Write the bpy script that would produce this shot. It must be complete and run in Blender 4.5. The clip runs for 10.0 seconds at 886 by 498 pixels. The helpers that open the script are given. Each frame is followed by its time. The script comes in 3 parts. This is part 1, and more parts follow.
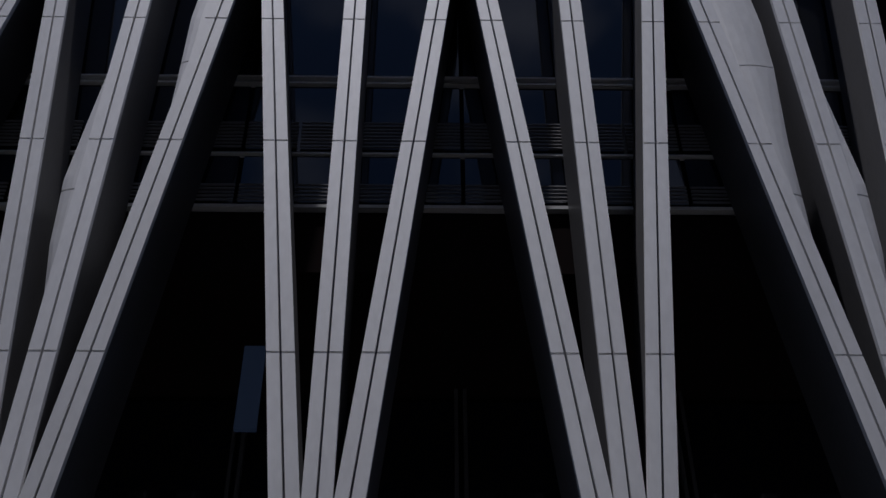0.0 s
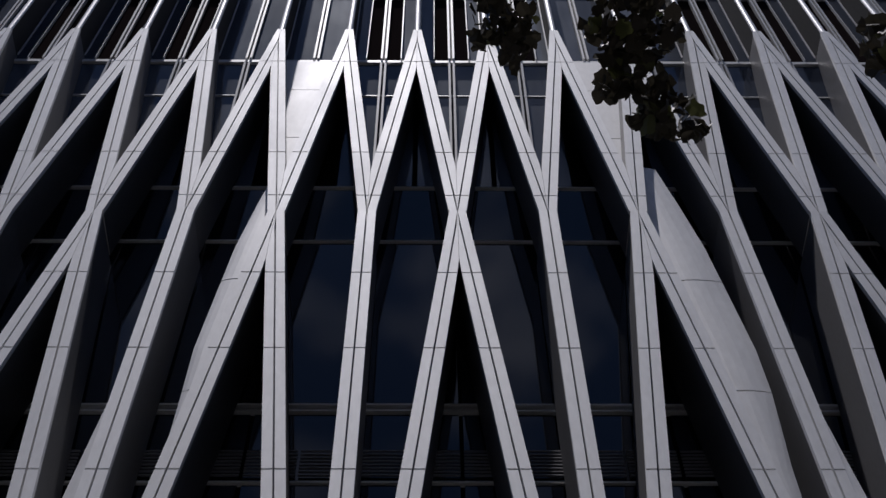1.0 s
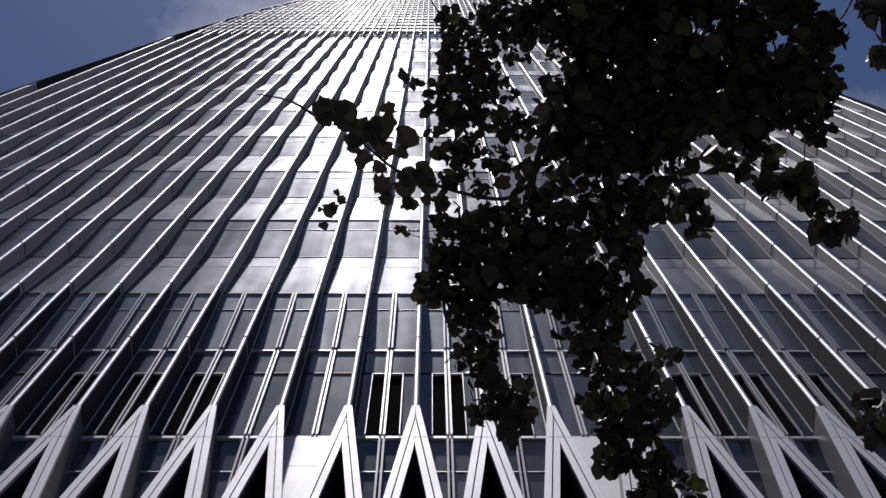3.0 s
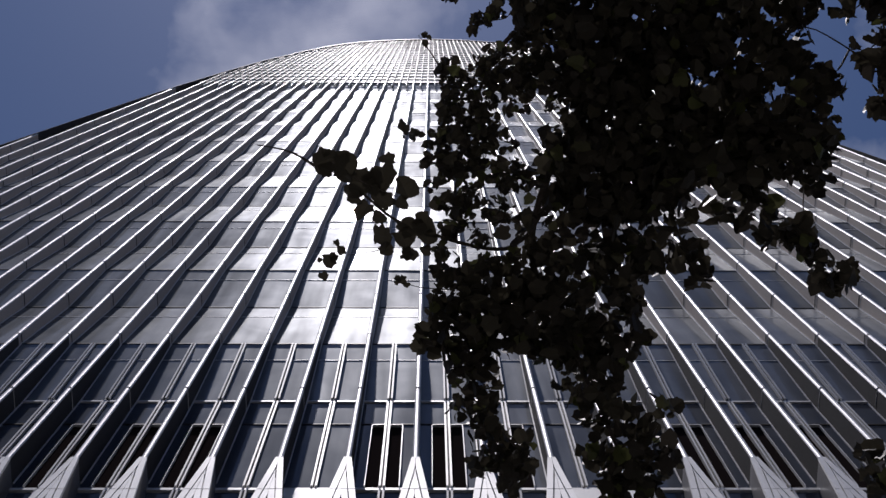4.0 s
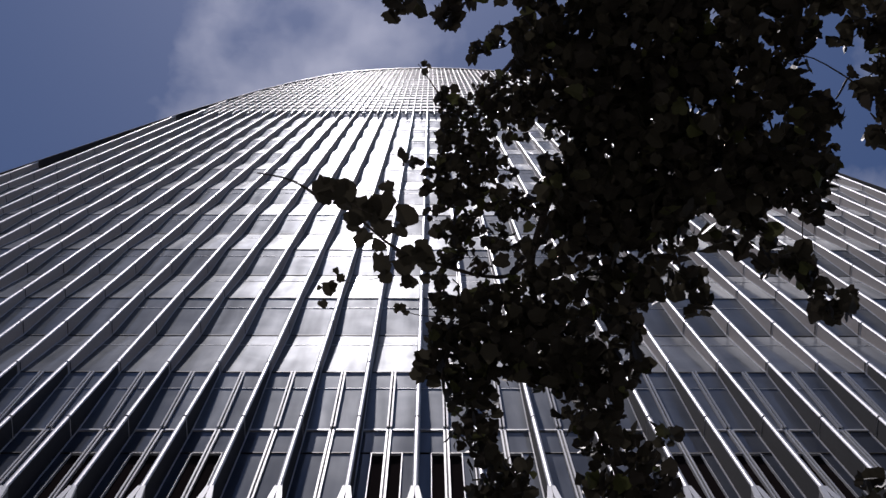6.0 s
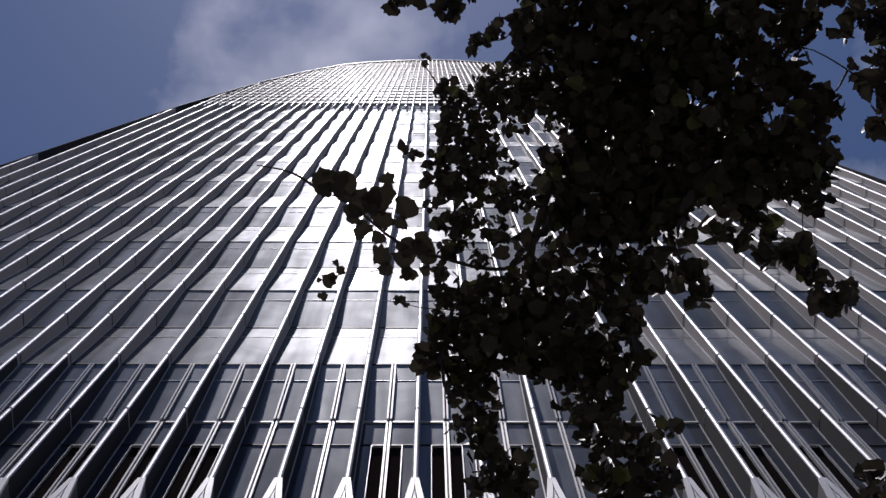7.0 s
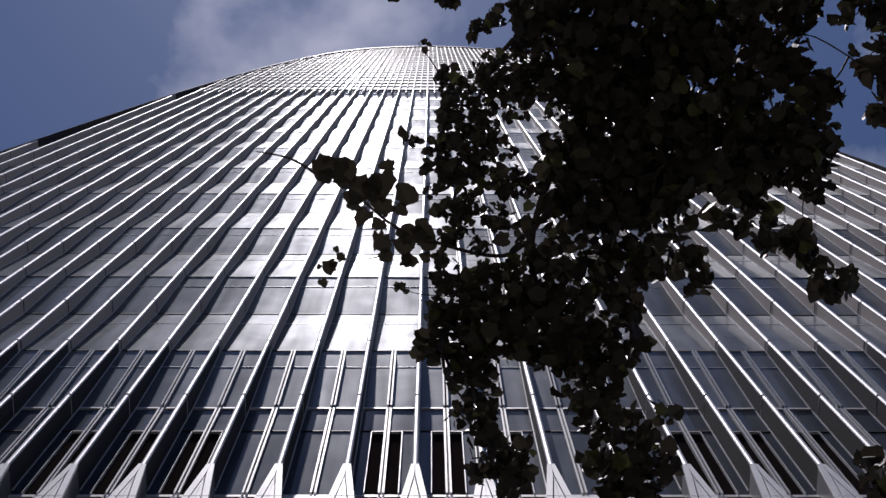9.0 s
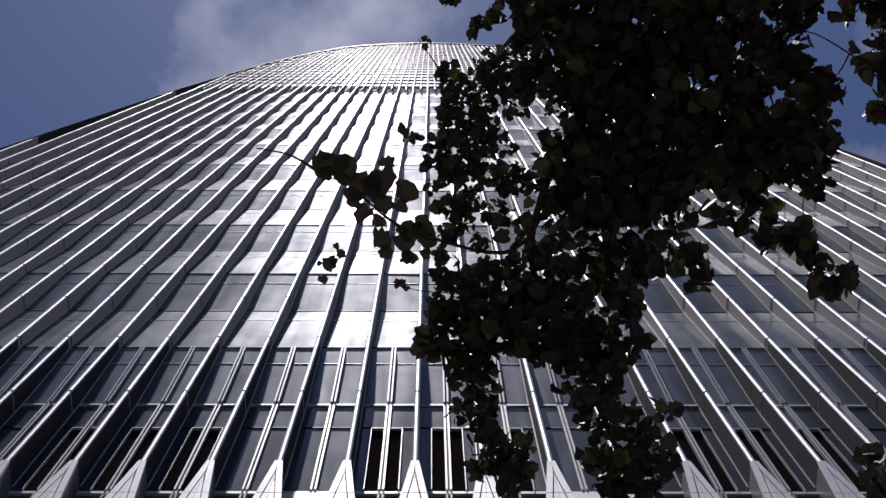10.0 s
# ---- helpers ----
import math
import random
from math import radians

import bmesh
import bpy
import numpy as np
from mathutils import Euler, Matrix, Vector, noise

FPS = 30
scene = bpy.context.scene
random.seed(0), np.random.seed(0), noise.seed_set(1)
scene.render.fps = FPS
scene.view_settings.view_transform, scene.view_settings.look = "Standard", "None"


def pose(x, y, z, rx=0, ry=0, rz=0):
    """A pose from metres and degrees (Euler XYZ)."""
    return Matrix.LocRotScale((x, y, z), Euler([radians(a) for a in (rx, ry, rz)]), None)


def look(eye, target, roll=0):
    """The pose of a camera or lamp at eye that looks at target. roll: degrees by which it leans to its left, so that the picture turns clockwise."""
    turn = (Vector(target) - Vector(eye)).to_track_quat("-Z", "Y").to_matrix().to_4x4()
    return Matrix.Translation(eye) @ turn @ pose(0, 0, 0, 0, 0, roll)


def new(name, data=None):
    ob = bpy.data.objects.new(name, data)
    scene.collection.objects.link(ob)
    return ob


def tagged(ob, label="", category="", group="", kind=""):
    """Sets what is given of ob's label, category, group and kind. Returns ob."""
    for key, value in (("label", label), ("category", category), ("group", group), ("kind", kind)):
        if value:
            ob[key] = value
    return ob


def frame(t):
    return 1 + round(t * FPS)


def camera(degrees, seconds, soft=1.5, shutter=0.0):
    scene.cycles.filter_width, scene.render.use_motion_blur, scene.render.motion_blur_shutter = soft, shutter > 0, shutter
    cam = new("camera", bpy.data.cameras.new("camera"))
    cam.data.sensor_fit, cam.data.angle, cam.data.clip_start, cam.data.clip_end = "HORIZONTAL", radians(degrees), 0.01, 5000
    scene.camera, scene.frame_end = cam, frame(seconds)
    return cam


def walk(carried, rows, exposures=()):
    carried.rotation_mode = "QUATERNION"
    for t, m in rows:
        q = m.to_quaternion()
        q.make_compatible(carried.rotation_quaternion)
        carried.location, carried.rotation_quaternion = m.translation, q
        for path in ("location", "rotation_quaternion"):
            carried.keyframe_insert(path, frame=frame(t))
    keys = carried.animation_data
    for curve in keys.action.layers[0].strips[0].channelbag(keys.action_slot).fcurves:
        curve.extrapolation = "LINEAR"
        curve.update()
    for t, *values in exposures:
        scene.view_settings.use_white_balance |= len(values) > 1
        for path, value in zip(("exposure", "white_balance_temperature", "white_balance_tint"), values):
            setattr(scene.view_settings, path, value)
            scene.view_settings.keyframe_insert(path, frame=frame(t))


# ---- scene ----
EYE = (0.0, 0.0, 1.6)
cam = camera(40.07, 10.0)


def aim(pitch, yaw, roll):
    """Camera pose from its tilt above the horizon, its turn to the right and its lean, in degrees."""
    return pose(*EYE, 90 + pitch, 0, -yaw) @ pose(0, 0, 0, 0, 0, -roll)


PATH = [
    (0.0, 42.48, 0.81, 0.18), (0.5, 50.83, 0.92, 0.56), (1.0, 57.81, 1.03, 0.71), (1.5, 65.04, 1.28, 0.95),
    (2.0, 69.83, 1.63, 1.37), (2.5, 72.89, 1.93, 1.68), (3.0, 75.37, 2.32, 2.11), (3.75, 77.35, 2.70, 2.52),
    (4.5, 78.29, 2.95, 2.78), (5.0, 78.82, 3.17, 3.01), (5.5, 79.09, 3.24, 3.04), (6.2, 79.00, 3.22, 3.03),
    (7.0, 78.68, 3.15, 2.98), (7.5, 78.45, 3.03, 2.81), (8.0, 78.29, 3.01, 2.81), (8.5, 78.18, 2.99, 2.78),
    (9.0, 78.05, 2.96, 2.75), (9.5, 77.93, 2.88, 2.63), (10.0, 77.90, 2.89, 2.65),
]
walk(cam, [(t, aim(p, y, r)) for t, p, y, r in PATH], [(0.0, -0.54, 5950, 16), (0.5, -0.32, 6050, 16), (1.0, -0.26, 6100, 16), (2.5, -0.06, 6150, 17), (10.0, 0.12, 6200, 19)])

# ---- world and sun ----
SUN = Vector((-0.062, -0.117, 0.9895)).normalized()
world = bpy.data.worlds.new("sky")
scene.world = world
world.use_nodes = True
wn = world.node_tree.nodes
wn.clear()
sky = wn.new("ShaderNodeTexSky")
sky.sky_type = "NISHITA"
sky.sun_disc = False
sky.sun_elevation = math.asin(SUN.z)
sky.sun_rotation = math.atan2(SUN.x, SUN.y)
sky.air_density, sky.dust_density, sky.ozone_density = 1.0, 0.4, 10.0
bg = wn.new("ShaderNodeBackground")
bg.inputs["Strength"].default_value = 0.046
wo = wn.new("ShaderNodeOutputWorld")
world.node_tree.links.new(sky.outputs[0], bg.inputs[0])
world.node_tree.links.new(bg.outputs[0], wo.inputs[0])

sun_data = bpy.data.lights.new("sun", "SUN")
sun_data.energy, sun_data.angle, sun_data.color = 5.0, radians(0.53), (1.0, 0.96, 0.9)
sun = new("sun", sun_data)
sun.matrix_world = look(SUN * 100, (0, 0, 0))


# ---- materials ----
def material(name, base, rough=0.5, metal=0.0, vary=0.08, scale=3.0, fine=60.0, bump=0.02, ior=1.5, stretch=(1, 1, 1), per_piece=0.0, spec=0.5):
    m = bpy.data.materials.new(name)
    m.use_nodes = True
    nt = m.node_tree
    b = nt.nodes["Principled BSDF"]
    b.inputs["Roughness"].default_value, b.inputs["Metallic"].default_value, b.inputs["IOR"].default_value = rough, metal, ior
    b.inputs["Specular IOR Level"].default_value = spec
    tc = nt.nodes.new("ShaderNodeTexCoord")
    mp = nt.nodes.new("ShaderNodeMapping")
    mp.inputs["Scale"].default_value = stretch
    nt.links.new(tc.outputs["Object"], mp.inputs["Vector"])
    big, small = nt.nodes.new("ShaderNodeTexNoise"), nt.nodes.new("ShaderNodeTexNoise")
    big.inputs["Scale"].default_value, big.inputs["Detail"].default_value = scale, 5
    small.inputs["Scale"].default_value, small.inputs["Detail"].default_value = fine, 3
    for n in (big, small):
        nt.links.new(mp.outputs[0], n.inputs["Vector"])
    add = nt.nodes.new("ShaderNodeMath")
    add.operation = "ADD"
    nt.links.new(big.outputs[0], add.inputs[0])
    nt.links.new(small.outputs[0], add.inputs[1])
    ramp = nt.nodes.new("ShaderNodeMapRange")
    ramp.inputs["From Min"].default_value, ramp.inputs["From Max"].default_value = 0.6, 1.4
    ramp.inputs["To Min"].default_value, ramp.inputs["To Max"].default_value = 1 - vary, 1 + vary
    nt.links.new(add.outputs[0], ramp.inputs[0])
    value = ramp.outputs[0]
    if per_piece:
        info = nt.nodes.new("ShaderNodeObjectInfo")
        pr = nt.nodes.new("ShaderNodeMapRange")
        pr.inputs["To Min"].default_value, pr.inputs["To Max"].default_value = 1 - per_piece, 1 + per_piece
        nt.links.new(info.outputs["Random"], pr.inputs[0])
        mul = nt.nodes.new("ShaderNodeMath")
        mul.operation = "MULTIPLY"
        nt.links.new(value, mul.inputs[0])
        nt.links.new(pr.outputs[0], mul.inputs[1])
        value = mul.outputs[0]
    tint = nt.nodes.new("ShaderNodeVectorMath")
    tint.operation = "SCALE"
    tint.inputs[0].default_value = base
    nt.links.new(value, tint.inputs["Scale"])
    nt.links.new(tint.outputs[0], b.inputs["Base Color"])
    rr = nt.nodes.new("ShaderNodeMapRange")
    rr.inputs["To Min"].default_value, rr.inputs["To Max"].default_value = rough * 0.8, min(1, rough * 1.2)
    nt.links.new(big.outputs[0], rr.inputs[0])
    nt.links.new(rr.outputs[0], b.inputs["Roughness"])
    if bump:
        bp = nt.nodes.new("ShaderNodeBump")
        bp.inputs["Strength"].default_value, bp.inputs["Distance"].default_value = bump, 0.02
        nt.links.new(small.outputs[0], bp.inputs["Height"])
        nt.links.new(bp.outputs[0], b.inputs["Normal"])
    return m


WHITE = material("white_aluminium", (0.80, 0.80, 0.81), 0.6, 0.25, 0.08, 1.6, 14, 0.02, stretch=(1, 1, 0.4), per_piece=0.06, spec=0.35)
FIN = material("fin_aluminium", (0.74, 0.74, 0.76), 0.5, 0.3, 0.1, 1.5, 40, 0.01, stretch=(1, 1, 0.25))
MULLION = material("mullion_aluminium", (0.68, 0.68, 0.70), 0.5, 0.1, 0.05, 2, 40, 0.0)
DARK = material("dark_metal", (0.03, 0.03, 0.035), 0.6, 0.0, 0.1, 2, 40, 0.0, spec=0.1)
TRANSOM = material("transom_aluminium", (0.72, 0.72, 0.72), 0.6, 0.0, 0.1, 2, 40, 0.0, spec=0.2)
BAND = material("grey_band", (0.13, 0.13, 0.135), 0.7, 0.0, 0.15, 2, 40, 0.0, spec=0.1)
BLIND = material("grey_blind", (0.24, 0.24, 0.26), 0.6, 0.0, 0.1, 2, 40, 0.0, spec=0.2)
# darker copy of the fin metal, against washed-out sun glare at the top
FIN_TOP = material("dimmed_top_fin", (0.36, 0.36, 0.365), 0.6, 0.1, 0.12, 1.5, 40, 0.01, stretch=(1, 1, 0.25), spec=0.3)
# fin side darkened for the shade in the deep lower bays
FIN_SHADED = material("shaded_fin_side", (0.066, 0.064, 0.066), 0.65, 0.0, 0.2, 0.8, 30, 0.01, stretch=(1, 1, 0.25), spec=0.1)
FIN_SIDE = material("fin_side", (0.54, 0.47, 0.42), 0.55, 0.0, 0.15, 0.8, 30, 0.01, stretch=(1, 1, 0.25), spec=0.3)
# near-black paint in place of the darkness inside lobby and vents
BLACK = material("interior_darkness", (0.012, 0.011, 0.012), 0.8, 0.0, 0.2, 0.5, 20, 0.0, spec=0.02)
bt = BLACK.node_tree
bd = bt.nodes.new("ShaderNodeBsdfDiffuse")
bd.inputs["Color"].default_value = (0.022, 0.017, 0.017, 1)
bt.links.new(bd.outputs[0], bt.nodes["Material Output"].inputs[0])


def glazing(name, tint, ior, haze):
    """Dark coated glass: a deep tint under a Fresnel reflection, part sharp, part broad for a wide sun glow."""
    m = bpy.data.materials.new(name)
    m.use_nodes = True
    nt = m.node_tree
    nt.nodes.remove(nt.nodes["Principled BSDF"])
    new_node, join = nt.nodes.new, nt.links.new
    info, tc, mp, streak = new_node("ShaderNodeObjectInfo"), new_node("ShaderNodeTexCoord"), new_node("ShaderNodeMapping"), new_node("ShaderNodeTexNoise")
    mp.inputs["Scale"].default_value = (2.2, 2.2, 0.22)
    streak.inputs["Scale"].default_value, streak.inputs["Detail"].default_value = 1.0, 5
    join(tc.outputs["Object"], mp.inputs["Vector"])
    join(mp.outputs[0], streak.inputs["Vector"])
    # streaks in the gloss colour imitate soft cloud reflections
    var, pr = new_node("ShaderNodeMapRange"), new_node("ShaderNodeMapRange")
    var.inputs["From Min"].default_value, var.inputs["From Max"].default_value = 0.3, 0.7
    var.inputs["To Min"].default_value, var.inputs["To Max"].default_value = 0.55, 1.0
    pr.inputs["To Min"].default_value, pr.inputs["To Max"].default_value = 0.75, 1.0
    join(streak.outputs[0], var.inputs[0])
    join(info.outputs["Random"], pr.inputs[0])
    mul = new_node("ShaderNodeMath")
    mul.operation = "MULTIPLY"
    join(var.outputs[0], mul.inputs[0])
    join(pr.outputs[0], mul.inputs[1])
    col = new_node("ShaderNodeVectorMath")
    col.operation = "SCALE"
    col.inputs[0].default_value = (0.94, 0.97, 1.0)
    join(mul.outputs[0], col.inputs["Scale"])
    deep, sharp, broad = new_node("ShaderNodeBsdfDiffuse"), new_node("ShaderNodeBsdfGlossy"), new_node("ShaderNodeBsdfGlossy")
    deep.inputs["Color"].default_value = (*tint, 1)
    sharp.inputs["Roughness"].default_value, broad.inputs["Roughness"].default_value = 0.045, 0.52
    join(col.outputs[0], sharp.inputs["Color"])
    join(col.outputs[0], broad.inputs["Color"])
    gloss, fres, both = new_node("ShaderNodeMixShader"), new_node("ShaderNodeFresnel"), new_node("ShaderNodeMixShader")
    # patchy noise varies the glow like clouds mirrored in the panes
    cloud_noise, glow_share = new_node("ShaderNodeTexNoise"), new_node("ShaderNodeMapRange")
    cloud_noise.inputs["Scale"].default_value, cloud_noise.inputs["Detail"].default_value, cloud_noise.inputs["Distortion"].default_value = 0.55, 4, 1.2
    glow_share.inputs["From Min"].default_value, glow_share.inputs["From Max"].default_value = 0.32, 0.68
    glow_share.inputs["To Min"].default_value, glow_share.inputs["To Max"].default_value = haze * 0.8, min(1, haze * 1.2)
    join(tc.outputs["Object"], cloud_noise.inputs["Vector"])
    join(cloud_noise.outputs[0], glow_share.inputs[0])
    join(glow_share.outputs[0], gloss.inputs[0])
    fres.inputs["IOR"].default_value = ior
    join(sharp.outputs[0], gloss.inputs[1])
    join(broad.outputs[0], gloss.inputs[2])
    join(fres.outputs[0], both.inputs[0])
    join(deep.outputs[0], both.inputs[1])
    join(gloss.outputs[0], both.inputs[2])
    join(both.outputs[0], nt.nodes["Material Output"].inputs[0])
    return m


GLASS = glazing("tower_glass", (0.056, 0.062, 0.074), 1.95, 0.46)
# copies of the tower glass: one brightened, one tinted for reflected sky
GLASS_MID = glazing("brightened_glass", (0.070, 0.086, 0.120), 2.3, 0.62)
GLASS_LOW = glazing("sky_tinted_glass", (0.040, 0.052, 0.085), 1.8, 0.24)
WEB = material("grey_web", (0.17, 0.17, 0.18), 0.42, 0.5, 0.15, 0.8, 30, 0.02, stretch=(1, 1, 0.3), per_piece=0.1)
LOBBY_GLASS = material("dark_glass", (0.008, 0.010, 0.018), 0.05, 0.0, 0.15, 0.4, 3, 0.0, ior=1.5)
BARK = material("bark", (0.06, 0.048, 0.04), 0.85, 0.0, 0.35, 8, 60, 0.6, stretch=(1, 1, 0.3))
STONE = material("paving_stone", (0.08, 0.078, 0.075), 0.75, 0.0, 0.2, 0.7, 30, 0.2)
ASPHALT = material("asphalt", (0.05, 0.05, 0.052), 0.85, 0.0, 0.2, 0.7, 120, 0.4)

LEAF = bpy.data.materials.new("leaf")
LEAF.use_nodes = True
lt = LEAF.node_tree
lb = lt.nodes["Principled BSDF"]
lb.inputs["Roughness"].default_value = 0.6
lb.inputs["Specular IOR Level"].default_value = 0.15
isl = lt.nodes.new("ShaderNodeNewGeometry")
lr = lt.nodes.new("ShaderNodeValToRGB")
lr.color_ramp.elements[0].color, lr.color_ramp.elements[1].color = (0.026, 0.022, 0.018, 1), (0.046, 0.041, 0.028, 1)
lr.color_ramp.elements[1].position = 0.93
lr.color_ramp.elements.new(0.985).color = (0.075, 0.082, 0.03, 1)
lt.links.new(isl.outputs["Random Per Island"], lr.inputs[0])
lt.links.new(lr.outputs[0], lb.inputs["Base Color"])
tr = lt.nodes.new("ShaderNodeBsdfTranslucent")
lt.links.new(lr.outputs[0], tr.inputs[0])
mx = lt.nodes.new("ShaderNodeMixShader")
mx.inputs[0].default_value = 0.13
lt.links.new(lb.outputs[0], mx.inputs[1])
lt.links.new(tr.outputs[0], mx.inputs[2])
lt.links.new(mx.outputs[0], lt.nodes["Material Output"].inputs[0])


# ---- mesh helpers ----
def box(bm, a, b):
    """Adds a box from corner a to corner b."""
    v = [bm.verts.new((x, y, z)) for z in (a[2], b[2]) for y in (a[1], b[1]) for x in (a[0], b[0])]
    for q in ((0, 2, 3, 1), (4, 5, 7, 6), (0, 1, 5, 4), (2, 6, 7, 3), (0, 4, 6, 2), (1, 3, 7, 5)):
        bm.faces.new([v[k] for k in q])


def prism(bm, low, high):
    """Adds a block between two rings of four corners each, both given anticlockwise from above."""
    v, w = [bm.verts.new(p) for p in low], [bm.verts.new(p) for p in high]
    n = len(v)
    bm.faces.new(v[::-1])
    bm.faces.new(w)
    for k in range(n):
        bm.faces.new((v[k], v[(k + 1) % n], w[(k + 1) % n], w[k]))


def loft(bm, rings, mat=0):
    """Adds one closed skin through rings of corners, all given anticlockwise from above."""
    vs = [[bm.verts.new(p) for p in r] for r in rings]
    n = len(vs[0])
    faces = [bm.faces.new(vs[0][::-1]), bm.faces.new(vs[-1])]
    for v, w in zip(vs, vs[1:]):
        faces += [bm.faces.new((v[k], v[(k + 1) % n], w[(k + 1) % n], w[k])) for k in range(n)]
    for f in faces:
        f.material_index = mat


def link(name, bm, mat):
    me = bpy.data.meshes.new(name)
    bm.to_mesh(me)
    bm.free()
    for m in mat if isinstance(mat, tuple) else (mat,):
        me.materials.append(m)
    return new(name, me)


def part(name, bm, mat, parent, label=""):
    ob = link(name, bm, mat)
    ob.parent = parent
    return tagged(ob, label)


def shared(name, mesh, parent, m=None):
    ob = new(name, mesh)
    ob.parent = parent
    if m is not None:
        ob.matrix_basis = m
    return ob


# ---- ground ----
bm = bmesh.new()
box(bm, (-1500, -3.2, -0.3), (1500, 1500, 0.0))
tagged(link("pavement", bm, STONE), "dark grey stone pavement at the foot of the tower", "pavement", kind="structure")
bm = bmesh.new()
box(bm, (-1500, -1500, -0.5), (1500, -3.2, -0.12))
tagged(link("road", bm, ASPHALT), "grey asphalt road beside the pavement", "road", kind="structure")

# ---- unseen block behind the camera, added to dim skylight on the base ----
bm = bmesh.new()
box(bm, (-70, -30, -0.12), (70, -20, 34))
tagged(link("unseen_sky_blocker", bm, STONE), "plain unseen block added to dim skylight on the tower's foot", "wall", kind="structure")

# ---- thin cloud ----
CLOUD = bpy.data.materials.new("cloud")
CLOUD.use_nodes = True
ct = CLOUD.node_tree
ct.nodes.remove(ct.nodes["Principled BSDF"])
cc, cn, cr = ct.nodes.new("ShaderNodeTexCoord"), ct.nodes.new("ShaderNodeTexNoise"), ct.nodes.new("ShaderNodeMapRange")
cn.inputs["Scale"].default_value, cn.inputs["Detail"].default_value, cn.inputs["Roughness"].default_value = 0.0042, 7, 0.55
cr.inputs["From Min"].default_value, cr.inputs["From Max"].default_value, cr.inputs["To Max"].default_value = 0.47, 0.85, 0.36
ca, cb, cm = ct.nodes.new("ShaderNodeBsdfTransparent"), ct.nodes.new("ShaderNodeBsdfTranslucent"), ct.nodes.new("ShaderNodeMixShader")
cp = ct.nodes.new("ShaderNodeMapping")
cp.inputs["Location"].default_value = (-304, 165, 0)
ct.links.new(cc.outputs["Object"], cp.inputs["Vector"])
ct.links.new(cp.outputs[0], cn.inputs["Vector"])
ct.links.new(cn.outputs[0], cr.inputs[0])
ct.links.new(cr.outputs[0], cm.inputs[0])
ct.links.new(ca.outputs[0], cm.inputs[1])
ct.links.new(cb.outputs[0], cm.inputs[2])
ct.links.new(cm.outputs[0], ct.nodes["Material Output"].inputs[0])
bm = bmesh.new()
bm.faces.new([bm.verts.new(p) for p in ((-2500, -2500, 1500), (-2500, 3500, 1500), (2500, 3500, 1500), (2500, -2500, 1500))])
tagged(link("backdrop_clouds", bm, CLOUD), "thin white clouds in a blue sky", "cloud", kind="structure")

# ---- tower ----
D, X0, M = 8.142, -0.255, 1.2      # front of the fins, centre line, fin spacing
N = 18                             # fins on each side of the middle one
Z0, H = 29.71, 3.87                # first regular floor line, storey height


def fx(i):
    return X0 + i * M


def roof(i):
    """Height of the arched roofline over fin number i."""
    return float(np.interp(abs(i), (0, 4, 8, 10, 11.5, 13, 14.9, 16, 17.1, 17.6, 18.1, 18.6), (191.5, 189, 181.5, 175, 166, 155, 136.5, 119.5, 99, 83, 66, 52)))


def recess(z):
    """Depth of the glass behind the front of the fins."""
    if z < 29:
        return float(np.interp(z, (16, 17.5, 21.5, 26.1, 29.71), (0.95, 0.75, 0.55, 0.5, 0.30)))
    k = (z - Z0) / H
    if k > 19.01:
        return 0.16
    return 0.30 + 0.13 * (1 - abs(k % 2 - 1))


tower = tagged(new("office_tower"), "tall office tower with white zigzag fins and dark reflecting glass", "building")

# body behind the glass, with the arched top
bm = bmesh.new()
rings = []
for i in np.linspace(-18.4, 18.4, 93):
    top = roof(i) - 0.3
    rings.append([(fx(i), D + 1.25, 10.4), (fx(i), D + 1.25, top), (fx(i), D + 26, top), (fx(i), D + 26, 10.4)])
loft(bm, rings)
bmesh.ops.recalc_face_normals(bm, faces=bm.faces[:])
part("core_wall", bm, DARK, tower, "dark body of the tower behind the glass")

# sloping coping along the roofline
bm = bmesh.new()
loft(bm, [[(fx(i), D - 0.05, roof(i) - 0.8), (fx(i), D - 0.05, roof(i) + 0.3), (fx(i), D + 2, roof(i) + 0.3), (fx(i), D + 2, roof(i) - 0.8)] for i in np.linspace(-18.45, 18.45, 149)])
bmesh.ops.recalc_face_normals(bm, faces=bm.faces[:])
part("coping", bm, DARK, tower, "dark coping along the arched roofline")

PLANT = Z0 + H * 19                # from here up the fins stand twice as close


# dark joints across the sides of the fins, deep and shallow by turns
JOINT = []
for back in (0.29, 0.41):
    bm = bmesh.new()
    box(bm, (-0.0405, 0.075, -0.03), (0.0405, back, 0.03))
    me = bpy.data.meshes.new("joint")
    bm.to_mesh(me)
    bm.free()
    me.materials.append(DARK)
    JOINT.append(me)
far_joints = bmesh.new()


